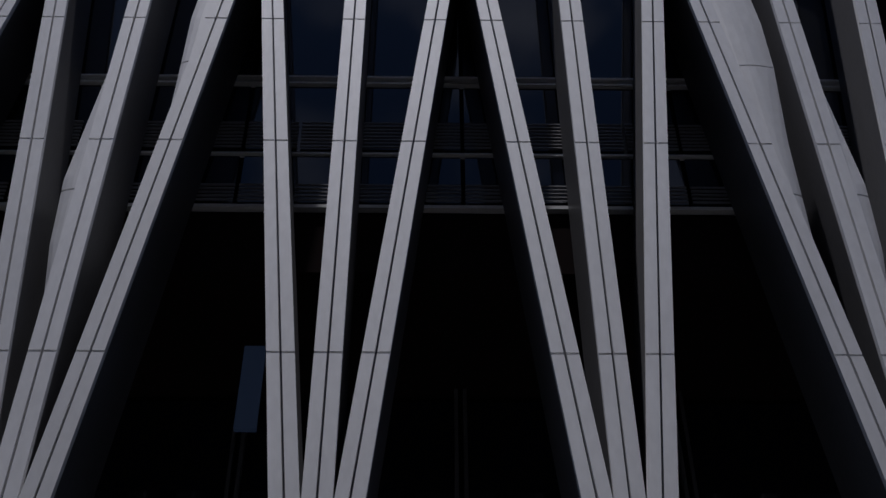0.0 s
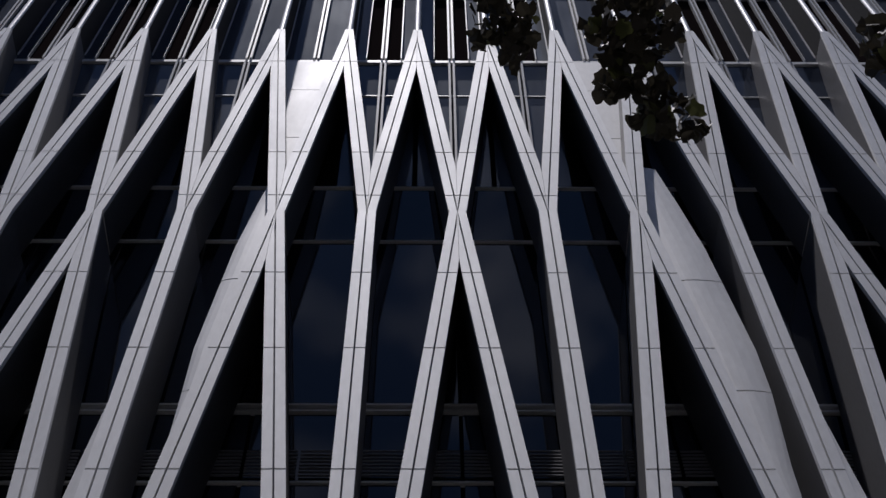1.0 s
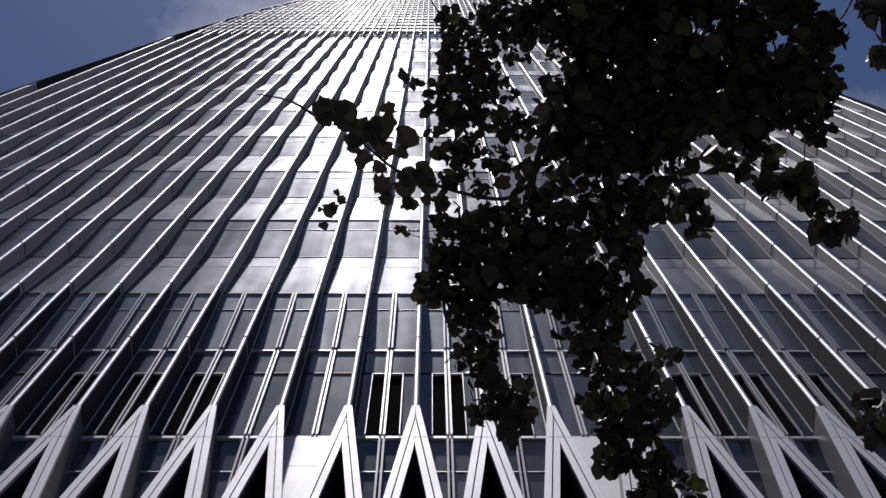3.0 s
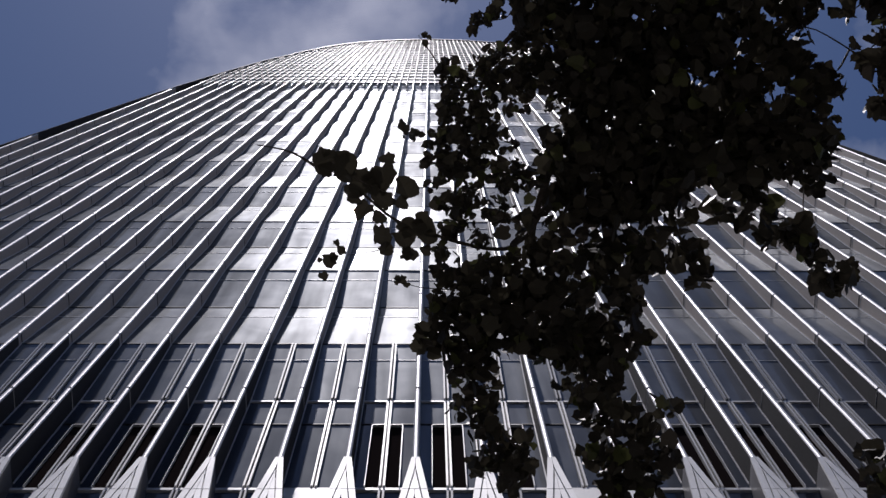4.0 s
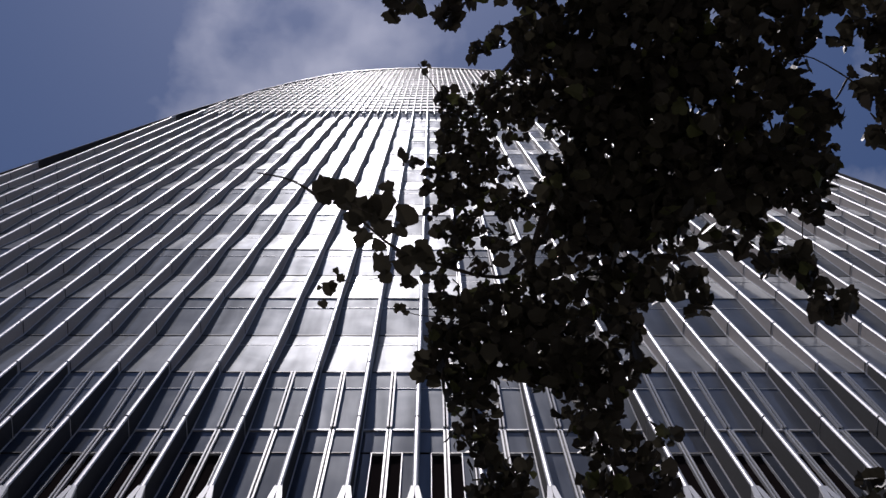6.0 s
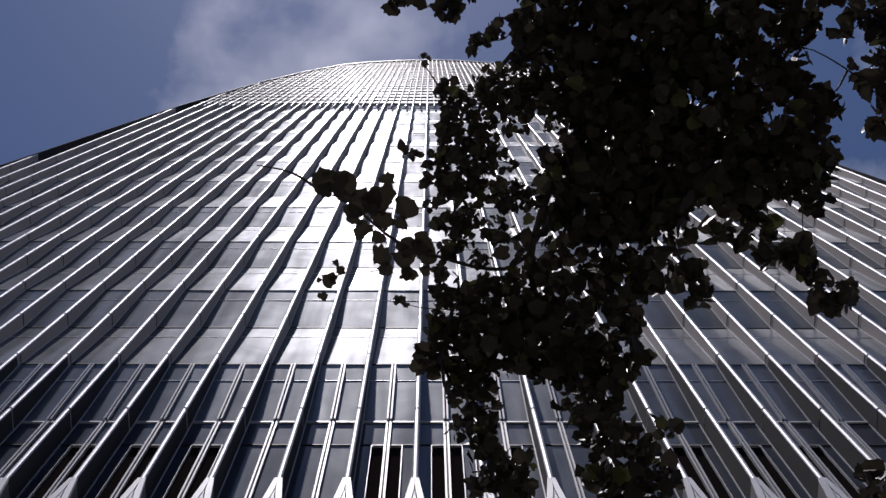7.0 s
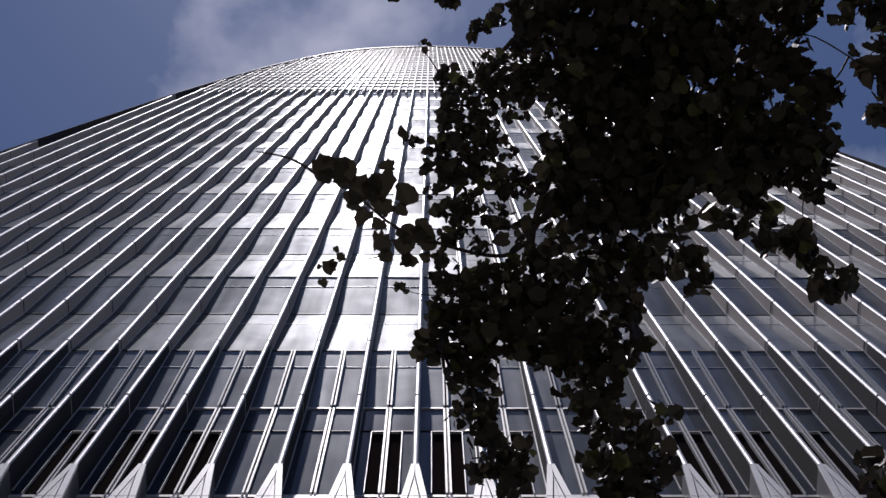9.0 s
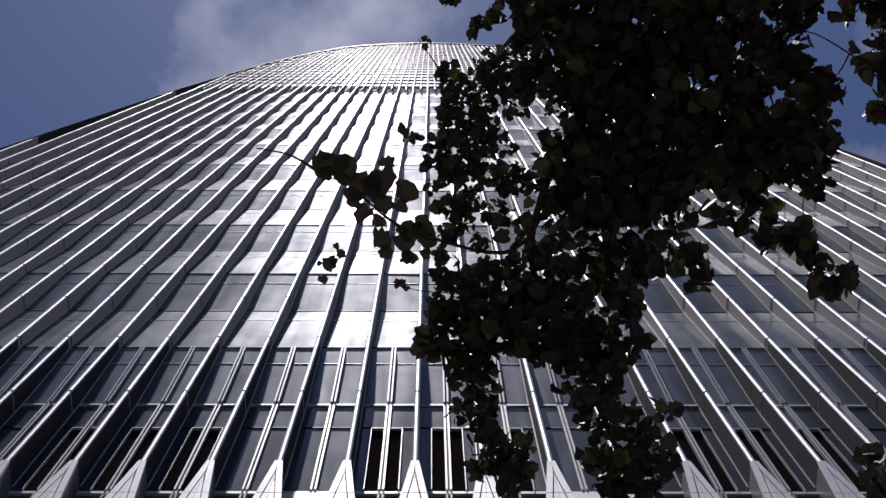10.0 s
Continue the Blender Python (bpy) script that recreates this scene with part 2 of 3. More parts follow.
# upper fins, in storey-high lengths with open joints
def fin(i, z=21.8, r=0.052):
    bm = bmesh.new()
    top = roof(i) - 0.26
    cuts = [25.6] + [Z0 + H * k - 0.12 for k in range(60)]
    cuts = [c for c in cuts if z + 0.5 < c < top - 1.0] + [top]
    rings = []

    def ring(h, e):
        d = 0.62 if h < 29.3 else 0.46 if h < Z0 + H * 19 else 0.24
        rings.append([(fx(i) + u, D + v, h) for u, v in [(-math.cos(a) * (r - e), 0.056 - math.sin(a) * (0.05 - e)) for a in np.linspace(0, math.pi, 9)] + [(r * 0.7 - e * 0.7, 0.062), (r * 0.7 - e * 0.7, d), (-r * 0.7 + e * 0.7, d), (-r * 0.7 + e * 0.7, 0.062)]])

    ring(z, 0)
    for c in cuts[:-1]:
        for h, e in ((c - 0.046, 0), (c - 0.04, 0.02), (c + 0.04, 0.02), (c + 0.046, 0)):
            ring(h, e)
    ring(cuts[-1], 0)
    loft(bm, rings)
    bm.normal_update()
    # sides below 29 m use the shaded colour, noses near the top the dimmed one
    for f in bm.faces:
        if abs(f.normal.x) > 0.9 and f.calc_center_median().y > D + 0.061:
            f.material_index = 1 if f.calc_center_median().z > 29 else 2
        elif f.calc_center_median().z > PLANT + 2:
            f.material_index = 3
    body = part("fin", bm, (FIN, FIN_SIDE, FIN_SHADED, FIN_TOP), tower)
    for k in range(19):
        if r > 0.05 and Z0 + H * k < top - 2:
            place = Matrix.Translation((fx(i), D, Z0 + H * k + 0.06))
            if abs(i) < 10 and k < 15:
                shared("joint", JOINT[k % 2], body, place)
            else:
                far_joints.from_mesh(JOINT[k % 2])
                bmesh.ops.transform(far_joints, matrix=place, verts=far_joints.verts[-8:])
    zs = [h for h in (21.9, 26.1) if h > z] + [Z0 + H * k for k in range(60) if z < Z0 + H * k < top - 0.5] + [top - 0.3]
    for u in (-0.058, 0.034):
        bm = bmesh.new()
        loft(bm, [[(fx(i) + u, D + recess(h) - 0.012, h), (fx(i) + u + 0.024, D + recess(h) - 0.012, h), (fx(i) + u + 0.024, D + recess(h) + 0.03, h), (fx(i) + u, D + recess(h) + 0.03, h)] for h in zs])
        part("glazing_frame", bm, MULLION, body)


for i in range(-N, N + 1):
    fin(i)
for i in np.arange(-15.5, 16.0, 1.0):
    if roof(i) > PLANT + 2 * H:
        fin(i, PLANT, 0.036)
tagged(part("far_joints", far_joints, DARK, tower), kind="stuff")


# zigzag lattice at the foot of the fins
def leg(name, xa, za, xb, zb, lo=None, hi=None, w=0.24, depth=0.9, joints=(), trunk=0.0):
    """A flat box member from (xa, za) up to (xb, zb), in two halves with a groove between, cut off at the lines lo and hi."""
    bm = bmesh.new()
    steps = sorted({za, zb, *[j for j in joints if za < j < zb], *[za + (zb - za) * k / 24 for k in range(25)]})
    g = 0.011
    levels = []
    for z in steps:
        levels += [(z - 0.012, 0), (z - 0.008, 0.012), (z + 0.008, 0.012), (z + 0.012, 0)] if z in joints and za + 0.03 < z < zb - 0.03 else [(z, 0)]
    rings = []
    for z, e in levels:
        c = xa + (xb - xa) * (z - za) / (zb - za)
        xs = [c - w / 2, c - g, c + g, c + w / 2]
        if lo is not None:
            xs = [max(x, lo) for x in xs]
        if hi is not None:
            xs = [min(x, hi) for x in xs]
        l, a, b, r = xs
        if r - l > 0.012:
            rings.append([(l, D + e, z), (a, D + e, z), (a, D + 0.05, z), (b, D + 0.05, z), (b, D + e, z), (r, D + e, z), (r, D + 0.06, z),
                          (r - 0.012, D + 0.062, z), (r - 0.012, D + depth, z), (l + 0.012, D + depth, z), (l + 0.012, D + 0.062, z), (l, D + 0.06, z)])
    loft(bm, rings)
    # sides and groove get a darker grey that stands in for their shade
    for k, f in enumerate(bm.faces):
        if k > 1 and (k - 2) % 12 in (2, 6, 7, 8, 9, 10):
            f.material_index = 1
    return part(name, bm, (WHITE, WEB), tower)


JOINTS = (7.87, 10.5, 12.47, 14.0, 15.9, 17.15, 20.4)
for i in range(-N, N + 1):
    for s in (-1, 1):
        # from the node half a bay beside the fin up to the fin's foot
        if abs(i + s * 0.5) > N:
            continue
        node = fx(i + s * 0.5)
        leg("lattice_leg", node, 15.5, fx(i) - s * (0.5 / 5.8) * M * 0.5, 21.8, lo=fx(i) + 0.002 if s > 0 else node + 0.002,
            hi=node - 0.002 if s > 0 else fx(i) - 0.002, depth=0.72, joints=JOINTS)
for g in range(-9, 9):
    c = 2 * g - 0.5 + 0.0
    if abs(c) > N - 0.4:
        continue
    leg("post", fx(c), 6.0, fx(c), 15.5, joints=JOINTS)
    for s in (-1, 1):
        hi = fx(c + s) - 0.002 if s > 0 else None
        lo = fx(c + s) + 0.002 if s < 0 else None
        off = 0.335 + 0.0885 * (6.0 - 7.87)
        leg("lattice_leg", fx(c + s * off), 6.0, fx(c + s * 1.01), 15.5, lo, hi, joints=JOINTS)
    bm = bmesh.new()
    prism(bm, [(fx(c) + u, D + v, 0) for u, v in ((-0.25, 0), (0.25, 0), (0.25, 0.9), (-0.25, 0.9))],
          [(fx(c) + u, D + v, 6.0) for u, v in ((-0.33, 0), (0.33, 0), (0.33, 0.9), (-0.33, 0.9))])
    part("trunk", bm, WHITE, tower)

# white inclined columns behind the lattice, paired about 0.5, shaped to fit the camera's view
def column(outline, left, right):
    for s in (-1, 1):
        bm = bmesh.new()
        rings = []
        zs = [o[2] for o in outline]
        joints = [9.9, 11.85, 14.0]
        levels = [(z, 0) for z in zs] + [(j + a, b) for j in joints if zs[0] + 0.1 < j < zs[-1] - 0.1 for a, b in ((-0.012, 0), (-0.008, 0.02), (0.008, 0.02), (0.012, 0))]
        for z, e in sorted(levels):
            l, r = np.interp(z, zs, [o[0] + (left if s < 0 else right) * min(1, max(0.2, (o[2] - 9.2) / 2)) for o in outline]), np.interp(z, zs, [o[1] for o in outline])
            xa, xb = sorted((fx(1 - l), fx(1 - r))) if s > 0 else sorted((fx(l), fx(r)))
            front = [(xa + (xb - xa) * u, D + 0.10 + e + 0.035 * (2 * u - 1) ** 2, z) for u in (0, 0.15, 0.35, 0.5, 0.65, 0.85, 1)]
            rings.append(front + [(xb, D + 0.6, z), (xa, D + 0.6, z)])
        loft(bm, rings)
        part("inclined_column", bm, WHITE, tower)


column([(-2.16, -2.05, 9.2), (-2.10, -1.92, 10.66), (-2.12, -1.80, 11.85), (-2.12, -1.74, 12.62), (-1.98, -1.56, 14.78), (-1.85, -1.5, 15.9), (-1.72, -1.48, 16.9)], 0.10, -0.16)
column([(-2.62, -2.5, 8.3), (-2.72, -2.5, 9.2), (-2.77, -2.5, 10.06), (-2.68, -2.5, 11.8), (-2.55, -2.5, 13.0)], 0.04, 0.05)

# lobby: soffit, back wall painted black for the unlit interior, and floor line
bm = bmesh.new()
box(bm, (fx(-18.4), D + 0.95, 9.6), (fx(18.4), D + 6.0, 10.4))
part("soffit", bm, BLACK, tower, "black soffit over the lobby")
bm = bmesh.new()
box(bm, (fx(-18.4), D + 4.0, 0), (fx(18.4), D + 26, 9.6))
part("lobby_wall", bm, BLACK, tower, "lobby wall painted black for the unlit interior")

# floor lines
bm = bmesh.new()
LINES = [Z0 + H * k for k in range(42)]
for z in LINES:
    half = 18.4
    while half > 1 and roof(half) < z + 0.5:
        half -= 0.25
    if half > 1:
        r = D + recess(z)
        box(bm, (fx(-half), r - 0.004, z - 0.028), (fx(half), r + 0.05, z + 0.028))
part("floor_trim", bm, DARK, tower)
bm = bmesh.new()
for z in LINES:
    half = 18.4
    while half > 1 and roof(half) < z + 0.5:
        half -= 0.25
    if half > 1:
        r = D + recess(z - 1.1)
        box(bm, (fx(-half), r + 0.004, z - 1.108), (fx(half), r + 0.05, z - 1.092))
for z in (20.35,):
    box(bm, (fx(-18.4), D + recess(z) - 0.008, z - 0.015), (fx(18.4), D + 0.64, z + 0.015))
part("glazing_bead", bm, MULLION, tower)

# pale bands above the plant storey
for k in range(20, 42):
    z = Z0 + H * k
    half = 18.4
    while half > 1 and roof(half) < z + 0.5:
        half -= 0.25
    if half > 1:
        bm = bmesh.new()
        box(bm, (fx(-half), D + 0.09, z + 0.04), (fx(half), D + 0.3, z + 0.9))
        part("pale_band", bm, BAND, tower)

# slatted blinds behind the lowest glass
slat = bmesh.new()
box(slat, (0, -0.012, -0.007), (0.56, 0.012, 0.007))
slat_mesh = bpy.data.meshes.new("slat")
slat.to_mesh(slat_mesh)
slat.free()
slat_mesh.materials.append(BLIND)
for i in range(-4, 5):
    for s in (0, 0.5):
        for za, zb in ((10.6, 10.88), (11.42, 11.9)):
            blind = new("blind")
            blind.parent = tower
            for k in range(int((zb - za) / 0.055)):
                shared("slat", slat_mesh, blind, Matrix.Translation((fx(i + s) + 0.02, D + 0.935, za + 0.055 * k)))

# lobby glazing: dark posts, and an added glowing patch for a bluish reflection
for i in np.arange(-7.5, 9.0, 2.0):
    for u in (-0.07, 0.03):
        bm = bmesh.new()
        box(bm, (fx(i) + u, D + 2.9, 0), (fx(i) + u + 0.04, D + 3.0, 9.6))
        part("lobby_post", bm, WEB, tower)
bm = bmesh.new()
box(bm, (fx(-8.5), D + 2.94, 8.16), (fx(8.5), D + 3.01, 8.21))
part("lobby_transom", bm, WEB, tower)
bm = bmesh.new()
box(bm, (fx(-8.5), D + 3.02, 0.2), (fx(8.5), D + 3.05, 9.5))
part("lobby_glass", bm, LOBBY_GLASS, tower, "dark lobby glass")

reflection_mat = bpy.data.materials.new("reflection_glow")
reflection_mat.use_nodes = True
reflection_mat.node_tree.nodes["Principled BSDF"].inputs["Base Color"].default_value = (0.02, 0.03, 0.05, 1)
reflection_mat.node_tree.nodes["Principled BSDF"].inputs["Emission Color"].default_value = (0.35, 0.55, 1.0, 1)
reflection_mat.node_tree.nodes["Principled BSDF"].inputs["Emission Strength"].default_value = 0.018
bm = bmesh.new()
box(bm, (fx(-1.33), D + 1.50, 8.11), (fx(-1.155), D + 1.56, 9.1))
part("reflection_glow", bm, reflection_mat, tower, "faintly glowing patch in place of a bluish reflection")

# white transoms of the lower storeys
for z, hgt, out in ((10.5, 0.045, 0.03), (11.32, 0.03, 0.015), (12.50, 0.03, 0.025), (12.61, 0.03, 0.025), (16.2, 0.03, 0.015), (17.45, 0.035, 0.015), (21.6, 0.09, 0.03), (26.1, 0.07, 0.02)):
    bm = bmesh.new()
    r = D + recess(z)
    box(bm, (fx(-18.4), r - out, z - hgt / 2), (fx(18.4), r + 0.05, z + hgt / 2))
    part("transom", bm, MULLION if z > 18 else TRANSOM, tower)
bm = bmesh.new()
box(bm, (fx(-18.4), D + recess(24.8) - 0.004, 24.79), (fx(18.4), D + 0.6, 24.83))
part("transom", bm, DARK, tower)

# paired mullions in the middle of each bay
bm0 = bmesh.new()
for u in (-0.056, 0.019):
    box(bm0, (u, -0.05, 0), (u + 0.037, 0.04, 1))
mull = bpy.data.meshes.new("mullion")
bm0.to_mesh(mull)
bm0.free()
mull.materials.append(MULLION)
bm0 = bmesh.new()
box(bm0, (-0.019, -0.015, 0), (0.019, 0.03, 1))
gap = bpy.data.meshes.new("gasket")
bm0.to_mesh(gap)
bm0.free()
gap.materials.append(DARK)
for i in range(-N, N):
    for za, zb in ((16.9, 21.5), (21.7, 26.0), (26.2, 29.6)):
        if i in (-2, 2) and za < 17:
            continue
        ya, yb = recess(za), recess(zb)
        run = math.hypot(zb - za, yb - ya)
        m = Matrix.Translation((fx(i + 0.5), D + ya, za)) @ Matrix.Rotation(math.atan2(ya - yb, zb - za), 4, "X") @ Matrix.Diagonal((1, 1, run, 1))
        ob = shared("mullion", mull, tower, m)
        shared("gasket", gap, ob)


# panes
def pane(xa, xb, za, zb, jitter):
    ya, yb = D + recess(za) + 0.012, D + recess(zb) + 0.012
    t1, t2 = random.gauss(0, jitter), random.gauss(0, jitter)
    w = xb - xa
    return [(xa, ya, za), (xb, ya + t1 * w, za), (xb, ya + t1 * w + 0.024, za), (xa, ya + 0.024, za)], \
        [(xa, yb + t2 * w, zb), (xb, yb + (t1 + t2) * w, zb), (xb, yb + (t1 + t2) * w + 0.024, zb), (xa, yb + t2 * w + 0.024, zb)]


rest = bmesh.new()
random.seed(4)
ROWS = [(26.14, 29.67)] + [(z + 0.03, z + H - 0.03) for z in LINES]
for i in range(-N, N):
    for k, (za, zb) in enumerate(ROWS):
        zt = min(roof(i), roof(i + 1))
        if za > zt - 1.5:
            continue
        zb = min(zb, zt)
        blocks = [(fx(i) + 0.04, fx(i + 0.5) - 0.05), (fx(i + 0.5) + 0.05, fx(i + 1) - 0.04)] if k == 0 else [(fx(i) + 0.04, fx(i + 1) - 0.04)]
        for xa, xb in blocks:
            p = pane(xa, xb, za, zb, 0.0016)
            if -9 <= i < 9 and k < 9:
                bm = bmesh.new()
                prism(bm, *p)
                part("pane", bm, GLASS_MID if k == 0 else GLASS, tower)
            else:
                prism(rest, *p)
tagged(part("upper_panes", rest, GLASS, tower, "far panes of dark reflecting glass"), kind="stuff")

# lower panes: doors, and glass tinted blue like reflected sky
DOORS = (-6, -5, -4, -1, 0, 1, 4, 5, 6)
lower = bmesh.new()


def lower_pane(i, xa, xb, za, zb, mat):
    near = -9 <= i < 9
    bm = bmesh.new() if near else lower
    prism(bm, *pane(xa, xb, za, zb, 0.001))
    if near:
        part("pane", bm, mat, tower)


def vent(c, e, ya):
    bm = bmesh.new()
    # solid black slab takes the place of the shade in the opening
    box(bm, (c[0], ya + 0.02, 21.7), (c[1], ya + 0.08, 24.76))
    ob = part("vent", bm, BLACK, tower, "black slab standing in for a dark open vent")
    bm = bmesh.new()
    box(bm, (e - 0.009, ya - 0.04, 21.68), (e + 0.009, ya + 0.05, 24.72))
    part("frame", bm, MULLION, ob, "thin pale frame")
    bm = bmesh.new()
    box(bm, (c[0], ya - 0.035, 24.732), (c[1], ya + 0.05, 24.75))
    part("frame", bm, MULLION, ob, "thin pale frame")


for i in range(-N, N):
    for s in (0, 1):
        xa, xb = (fx(i) + 0.04, fx(i + 0.5) - 0.055) if s == 0 else (fx(i + 0.5) + 0.055, fx(i + 1) - 0.04)
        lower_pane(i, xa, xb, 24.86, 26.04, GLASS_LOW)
        if i in DOORS:
            m = xa + 0.5 * (xb - xa) if s == 0 else xb - 0.5 * (xb - xa)
            o, c = ((xa, m), (m, xb)) if s == 0 else ((m, xb), (xa, m))
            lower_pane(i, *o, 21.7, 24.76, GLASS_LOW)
            vent(c, c[0] if s == 0 else c[1], D + recess(23.2))
        else:
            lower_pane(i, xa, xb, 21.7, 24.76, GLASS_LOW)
        if i not in (-2, 2):
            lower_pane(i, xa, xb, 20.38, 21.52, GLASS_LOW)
            prism(lower, *pane(xa, xb, 17.5, 20.32, 0.001))
for i in (-2, 2):
    for za, zb in ((20.36, 21.54), (18.6, 20.34), (16.9, 18.58)):
        rings = []
        for z in (za, zb):
            half = min(0.48, max(0.03, (z - 16.3) * 0.098)) * M
            rings.append([(fx(i + 0.5) + u, D + v, z) for u, v in ((-half, 0.5), (half, 0.5), (half, 0.66), (-half, 0.66))])
        bm = bmesh.new()
        loft(bm, rings)
        part("infill_panel", bm, WHITE, tower, "solid white panel")
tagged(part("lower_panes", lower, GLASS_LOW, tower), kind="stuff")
base = bmesh.new()
for i in range(-N, N):
    for za, zb in ((10.56, 11.29), (11.35, 12.46), (12.66, 16.16), (16.24, 17.4)):
        prism(base, *pane(fx(i - 0.5) + 0.025, fx(i + 0.5) - 0.025, za, zb, 0.0005))
tagged(part("base_panes", base, LOBBY_GLASS, tower), kind="stuff")


# ---- tree ----
tree = tagged(new("street_tree"), "street tree with dark lobed leaves hanging over the pavement", "tree")


def tube(bm, pts, r0, r1, seg=7):
    pts = [Vector(p) for p in pts]
    fine = []
    for k in range(len(pts) - 1):
        a, b, c, d = pts[max(k - 1, 0)], pts[k], pts[k + 1], pts[min(k + 2, len(pts) - 1)]
        for u in (0, 0.25, 0.5, 0.75):
            fine.append(0.5 * ((2 * b) + (c - a) * u + (2 * a - 5 * b + 4 * c - d) * u * u + (3 * b - a - 3 * c + d) * u ** 3))
    fine.append(pts[-1])
    rings = []
    for k, p in enumerate(fine):
        t = (fine[min(k + 1, len(fine) - 1)] - fine[max(k - 1, 0)]).normalized()
        s = t.orthogonal().normalized()
        q = t.cross(s)
        r = r0 + (r1 - r0) * k / (len(fine) - 1)
        rings.append([bm.verts.new(p + (s * math.cos(6.2832 * j / seg) + q * math.sin(6.2832 * j / seg)) * r) for j in range(seg)])
    for a, b in zip(rings, rings[1:]):
        for j in range(seg):
            bm.faces.new((a[j], a[(j + 1) % seg], b[(j + 1) % seg], b[j]))
    return fine


LOBES = ((0.22, -0.09), (0.45, -0.02), (0.46, 0.16), (0.56, 0.36), (0.46, 0.51), (0.40, 0.70), (0.25, 0.83), (0.08, 0.97))


def leaf(bm, m, size):
    """One lobed leaf, folded along its midrib, at the pose m."""
    fold, curl = random.uniform(0.05, 0.55), random.uniform(-0.35, 0.35)
    mid = [bm.verts.new(m @ Vector((0, y * size, curl * y * y * size))) for y in (0.0, 0.5, 1.0)]
    for s in (-1, 1):
        v = [bm.verts.new(m @ Vector((s * x * size * random.uniform(0.72, 1.15), (y + random.uniform(-0.05, 0.05)) * size, (fold * x + curl * y * y) * size))) for x, y in LOBES]
        for w in ([mid[0], *v[:5], mid[1]], [mid[1], *v[4:], mid[2]]):
            bm.faces.new(w if s > 0 else w[::-1])


def hang(at):
    """A random pose of a leaf at a point."""
    return Matrix.Translation(at) @ Euler((random.uniform(-0.9, 0.9) + math.pi / 2 * random.choice((0, 1, 1)), random.uniform(-0.8, 0.8), random.uniform(0, 6.28))).to_matrix().to_4x4()


random.seed(11)
KINDS = []
for _ in range(8):
    bm = bmesh.new()
    leaf(bm, Matrix(), 1.0)
    me = bpy.data.meshes.new("leaf")
    bm.to_mesh(me)
    bm.free()
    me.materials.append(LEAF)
    KINDS.append(me)
crown = bmesh.new()
bm = bmesh.new()
tube(bm, [(3.4, -1.6, 0), (3.35, -1.55, 2.0), (3.1, -1.3, 4.2), (2.4, -0.9, 6.2), (1.7, -0.5, 6.9), (1.2, -0.3, 6.75)], 0.2, 0.05, 10)
part("trunk", bm, BARK, tree, "brown ridged trunk")


def bough(pts, r):
    bm = bmesh.new()
    tube(bm, pts, r, r * 0.35)
    return part("bough", bm, BARK, tree)


def clump(x, y, z, r, cover, size):
    """A spray of leaves round a point, dense enough to overlap cover times."""
    for _ in range(int(cover * 5.4 * (r / size + 0.4) ** 2 + 2)):
        a, q = random.uniform(0, 6.28), r * random.random() ** 0.5
        at = Vector((x + q * math.cos(a), y + q * math.sin(a), z + random.gauss(0, 0.10)))
        at.xy *= (at.z - 1.6) / (z - 1.6)
        leaf(crown, hang(at), size * random.uniform(0.4, 1.15))


LIMB = (1.2, -0.3, 6.75)
bough([LIMB, (0.74, 0.19, 6.65), (0.61, 0.51, 6.65), (0.47, 0.85, 6.65), (0.43, 1.13, 6.62), (0.55, 1.41, 6.53), (0.71, 1.72, 6.43), (0.82, 1.98, 6.33)], 0.022)
bough([LIMB, (0.46, 0.10, 6.65), (0.32, 0.21, 6.65), (0.24, 0.33, 6.65), (0.16, 0.56, 6.65), (0.09, 0.90, 6.65)], 0.013)
bough([LIMB, (0.52, 0.85, 6.65), (0.38, 1.06, 6.64), (0.24, 1.09, 6.63), (-0.00, 1.03, 6.65), (-0.15, 0.97, 6.65), (-0.26, 0.88, 6.65), (-0.38, 0.78, 6.65), (-0.48, 0.74, 6.65)], 0.011)
bough([(-0.48, 0.74, 6.62), (-0.54, 0.70, 6.62), (-0.61, 0.67, 6.62), (-0.72, 0.65, 6.62)], 0.007)
bough([LIMB, (0.92, 0.54, 6.65), (1.00, 0.90, 6.65), (1.11, 1.15, 6.61)], 0.014)
bough([LIMB, (1.26, 0.42, 6.64), (1.38, 0.67, 6.63), (1.36, 0.84, 6.63), (1.47, 1.01, 6.62)], 0.005)
bough([LIMB, (1.45, 0.56, 6.62), (1.56, 0.72, 6.62), (1.58, 0.96, 6.62), (1.72, 1.20, 6.55)], 0.005)
bough([(0.24, 1.13, 6.59), (0.09, 1.26, 6.54), (0.06, 1.55, 6.45), (0.21, 1.71, 6.40), (0.38, 1.90, 6.33)], 0.008)
bough([(-0.17, 1.08, 6.60), (-0.26, 1.10, 6.60), (-0.35, 1.11, 6.59)], 0.003)
bough([(0.09, 1.25, 6.55), (-0.04, 1.24, 6.55), (-0.12, 1.22, 6.56)], 0.003)
bough([(0.09, 0.42, 6.62), (0.02, 0.30, 6.62), (-0.05, 0.20, 6.62)], 0.004)
bough([(1.70, 0.25, 6.58), (1.66, 0.33, 6.58), (1.61, 0.36, 6.59), (1.53, 0.41, 6.59)], 0.005)
bough([(1.91, 0.09, 6.57), (1.77, 0.26, 6.58), (1.70, 0.25, 6.58)], 0.006)
bough([(1.82, 0.00, 6.57), (1.73, 0.07, 6.58), (1.67, 0.12, 6.58)], 0.004)
bough([(0.33, 0.10, 6.62), (0.30, 0.13, 6.62), (0.24, 0.14, 6.62)], 0.004)
